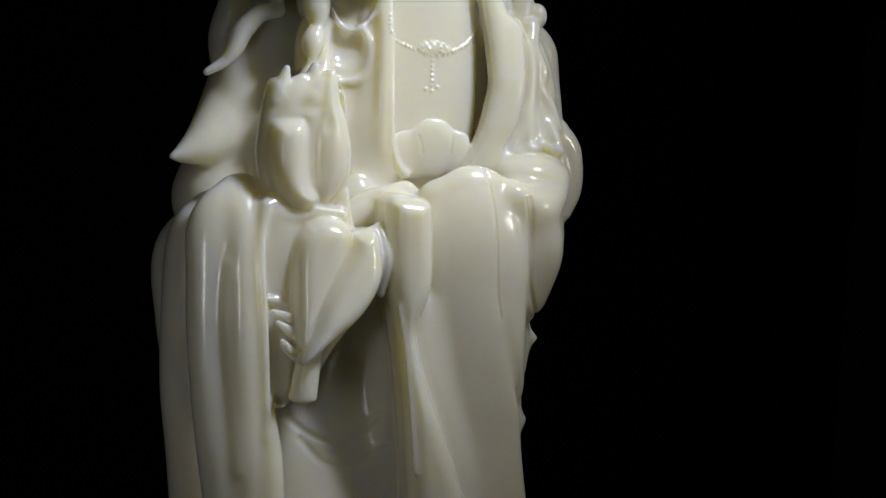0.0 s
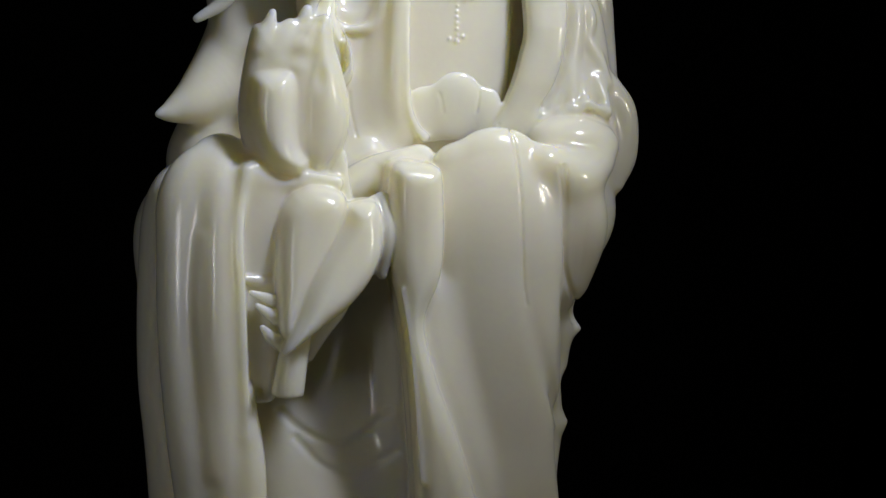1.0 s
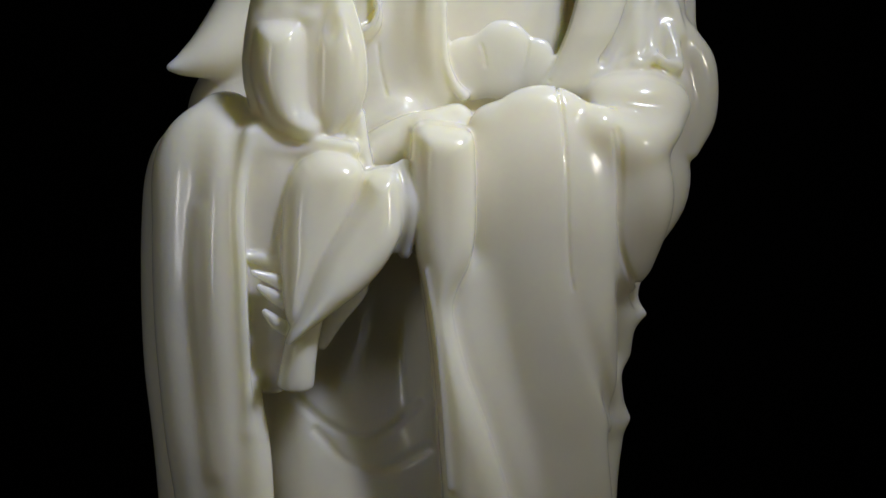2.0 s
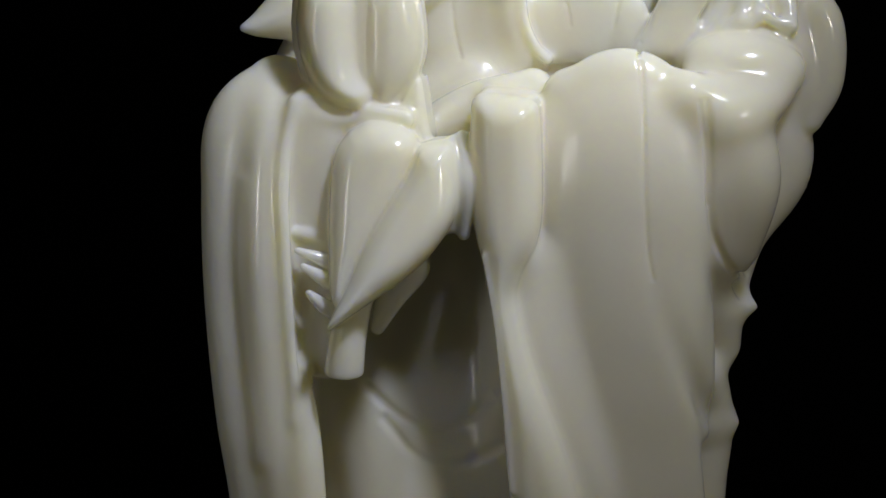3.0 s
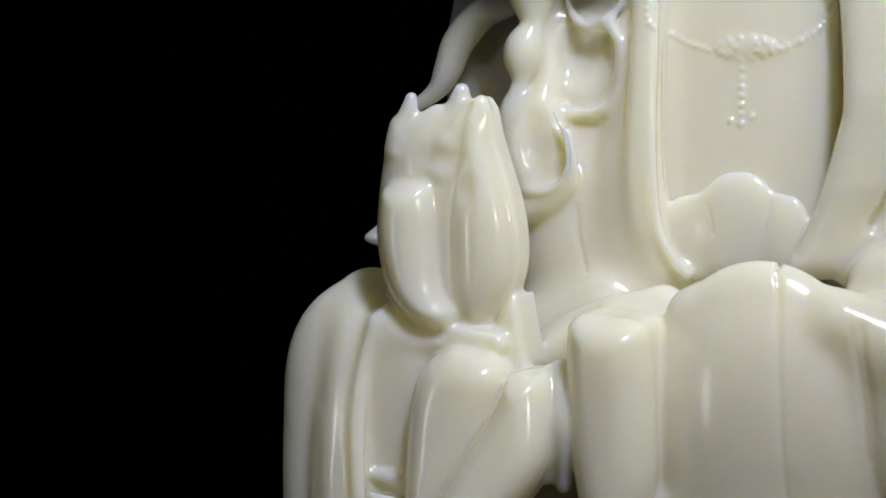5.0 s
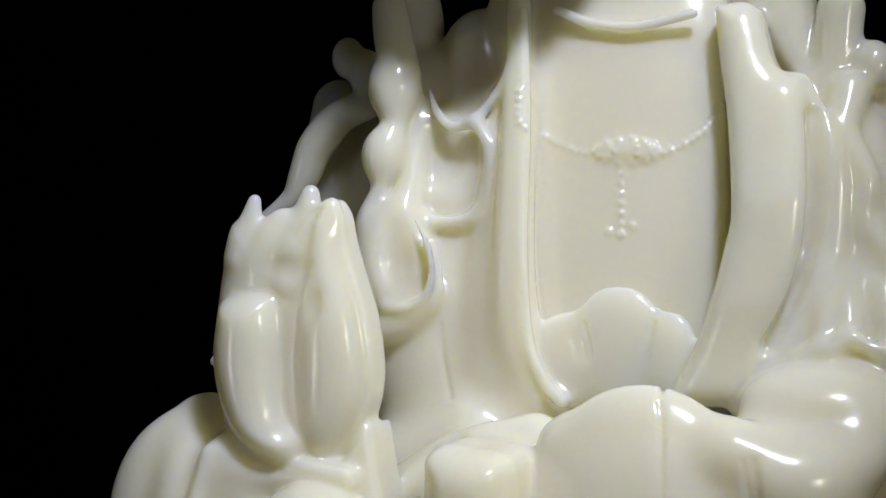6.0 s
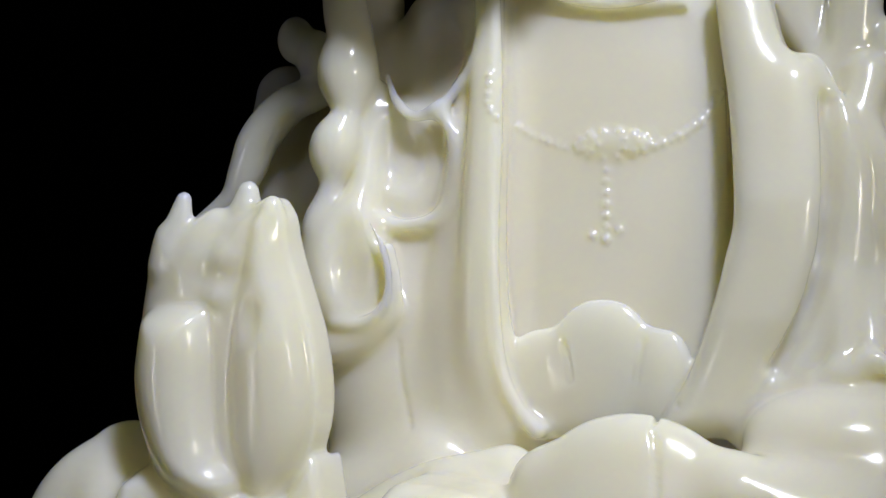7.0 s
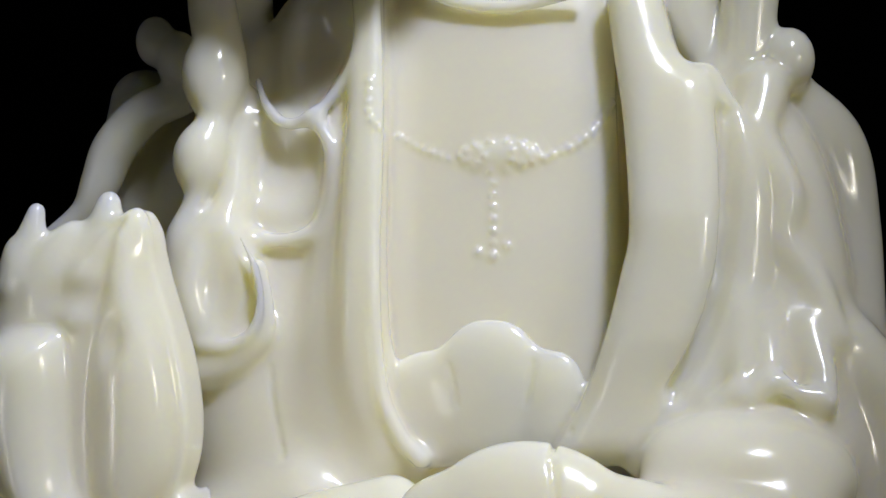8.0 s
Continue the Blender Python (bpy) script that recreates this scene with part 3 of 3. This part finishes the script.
rod([(0.1173, 0.0487, 0.1203, 0.0087), (0.1304, 0.0515, 0.103, 0.0115), (0.1352, 0.0515, 0.076, 0.0115), (0.1376, 0.0408, 0.0382, 0.0108), (0.1375, 0.0328, 0.0018, 0.0128)], 0.008)
rod([(0.1015, 0.005, 0.0453, 0.005), (0.0922, 0.0019, 0.0246, 0.0064), (0.0738, 0.0003, 0.0026, 0.0072)], 0.005, 0.6)
rod([(0.1028, 0.0069, 0.0525, 0.0029), (0.104, 0.0012, 0.0347, 0.0032), (0.1032, -0.0035, 0.0229, 0.0025)], 0.006)
rod([(0.11, 0.0102, 0.0489, 0.0022), (0.1125, 0.0027, 0.0349, 0.0027), (0.1122, -0.0025, 0.0263, 0.0025)], 0.006)
rod([(0.124, 0.0099, 0.042, 0.0039), (0.128, 0.0019, 0.0282, 0.0039), (0.128, -0.0005, 0.0196, 0.0035)], 0.006)
rod([(0.0954, -0.0032, 0.0188, 0.0018), (0.1024, -0.0042, 0.0223, 0.0018), (0.1076, -0.0051, 0.0221, 0.0019), (0.1143, -0.0051, 0.0265, 0.0019), (0.1211, -0.0051, 0.0232, 0.0019), (0.1294, -0.0039, 0.021, 0.0021)], 0.006)
soften(2)
# finger ends of the lower hand
rod([(-0.1002, -0.0656, -0.1095, 0.0044), (-0.1067, -0.0712, -0.1044, 0.0038), (-0.1195, -0.0761, -0.0993, 0.0019)], 0.0015)
rod([(-0.0996, -0.0674, -0.1189, 0.0046), (-0.1061, -0.0729, -0.1143, 0.0041), (-0.1159, -0.0781, -0.1071, 0.0019)], 0.0015)
rod([(-0.0989, -0.0693, -0.134, 0.0047), (-0.1055, -0.0749, -0.1288, 0.0041), (-0.1123, -0.0801, -0.1208, 0.0019)], 0.0015)
rod([(-0.1061, -0.0616, -0.0955, 0.0044), (-0.1167, -0.0644, -0.0929, 0.0036), (-0.1283, -0.0684, -0.091, 0.0016)], 0.002)
# crisp rims
rod([(-0.0191, 0.0092, 0.1566, 0.0012), (-0.0165, 0.0022, 0.1088, 0.0012), (-0.0152, -0.0029, 0.0608, 0.0011), (-0.0126, -0.0027, 0.023, 0.0013), (-0.0066, -0.0013, 0.0061, 0.0017), (0.0005, 0.0003, -0.0023, 0.0023)], 0.006)
rod([(-0.0083, 0.019, 0.1577, 0.002), (0.0075, 0.0177, 0.1512, 0.0022), (0.0262, 0.0167, 0.1487, 0.0022), (0.0495, 0.0169, 0.1527, 0.0019)], 0.005)
# fine seams and dents
crease([(0.087, -0.0143), (0.0909, -0.0474), (0.0943, -0.0813), (0.1041, -0.1037), (0.117, -0.1188)], 0.001, 0.003)
crease([(-0.0948, -0.1915), (-0.0754, -0.2071), (-0.0534, -0.2139), (-0.0352, -0.2061), (-0.0205, -0.1896)], 0.0011, 0.005)
crease([(-0.0831, -0.2101), (-0.0635, -0.2287), (-0.0403, -0.232), (-0.0139, -0.2172)], 0.0011, 0.005)
crease([(0.0978, 0.1098), (0.0987, 0.0875), (0.0963, 0.0597), (0.0902, 0.0373), (0.0836, 0.0232)], 0.0022, 0.005)
crease([(0.0507, 0.0093), (0.0539, -0.004), (0.0568, -0.0311), (0.059, -0.0615), (0.0622, -0.0925), (0.0656, -0.108)], 0.0008)
crease([(-0.053, 0.0266), (-0.0519, 0.0159), (-0.049, 0.0034), (-0.0468, -0.0033)], 0.0005)
crease([(0.0093, 0.0286), (0.0113, 0.0225), (0.0125, 0.016)], 0.0006)
crease([(0.0378, 0.0301), (0.0369, 0.0241), (0.0358, 0.0167)], 0.0006)
crease([(0.0836, -0.0151), (0.0886, -0.0428), (0.0909, -0.0686)], 0.0008)
# necklace: two strings of beads, a medallion and a drop
def bead(x, z, r, sunk=0.25):
    y = front(x, z)
    if y is not None:
        lump(x, y + r * sunk, z, r, r, r, 0.0008)


STRINGS = (
    ([(-0.0184, 0.1227), (-0.0177, 0.1104), (-0.007, 0.1024), (0.0058, 0.0975)], 13, 0.0015),
    ([(0.0384, 0.0972), (0.0481, 0.1018), (0.0555, 0.1086), (0.0603, 0.1187)], 12, 0.0017),
    ([(0.0212, 0.0891), (0.0214, 0.0782), (0.0218, 0.069)], 6, 0.0016),
)
for line, count, size in STRINGS:
    pts = spline([(x, 0, z, 1) for x, z in line], 12)
    along = np.r_[0, np.cumsum(np.hypot(*np.diff(pts[:, [0, 2]], axis=0).T))]
    for s in np.linspace(0, along[-1], count):
        bead(float(np.interp(s, along, pts[:, 0])), float(np.interp(s, along, pts[:, 2])), size * random.uniform(0.8, 1.15))
for x, z, size in ((0.0167, 0.0661, 0.0018), (0.0263, 0.068, 0.0018), (0.0217, 0.0647, 0.0020)):
    bead(x, z, size)
MX, MZ = 0.0228, 0.0982
lump(MX, front(MX, MZ) + 0.0006, MZ, 0.0140, 0.0022, 0.0054, 0.001)
for a in range(14):
    bead(MX + 0.0128 * math.cos(a * 0.4488), MZ + 0.0050 * math.sin(a * 0.4488), 0.0014, 0.3)
for side in (-1, 1):
    for a in range(5):
        bead(MX + side * 0.0076 + 0.0030 * math.cos(a * 1.257), MZ + 0.0026 * math.sin(a * 1.257), 0.0013, 0.2)


# ---------- the figure as one mesh ----------
for n in range(3):
    ends = [slice(None)] * 3
    for e in (0, -1):
        ends[n] = e
        solid[tuple(ends)] = FAR
solid_verts, solid_quads = skin(solid)
verts, faces = solid_verts.tolist(), solid_quads.tolist()


def egg(cx, cy, cz, rx, ry, rz, rings=10, around=16):
    """Adds a small smooth egg to the figure's mesh."""
    first = len(verts)
    for i in range(rings + 1):
        a = math.pi * i / rings
        for j in range(around):
            b = 2 * math.pi * j / around
            verts.append((cx + rx * math.sin(a) * math.cos(b), cy + ry * math.sin(a) * math.sin(b), cz + rz * math.cos(a)))
    for i in range(rings):
        for j in range(around):
            k = (j + 1) % around
            faces.append((first + i * around + j, first + (i + 1) * around + j, first + (i + 1) * around + k, first + i * around + k))


# head above the view, for its shade on the chest
egg(-0.010, 0.002, 0.256, 0.056, 0.080, 0.078, 24, 32)
egg(0.012, 0.075, 0.268, 0.070, 0.050, 0.085, 24, 32)

data = bpy.data.meshes.new("statue")
data.from_pydata(verts, [], faces)
data.polygons.foreach_set("use_smooth", [True] * len(data.polygons))
data.materials.append(JADE)
data.materials.append(JADE_BEADS)
data.polygons.foreach_set("material_index", [0] * len(solid_quads) + [1] * (len(faces) - len(solid_quads)))
statue = new("statue", data)
tagged(statue, "polished pale jade carving of a seated robed figure", "statue")
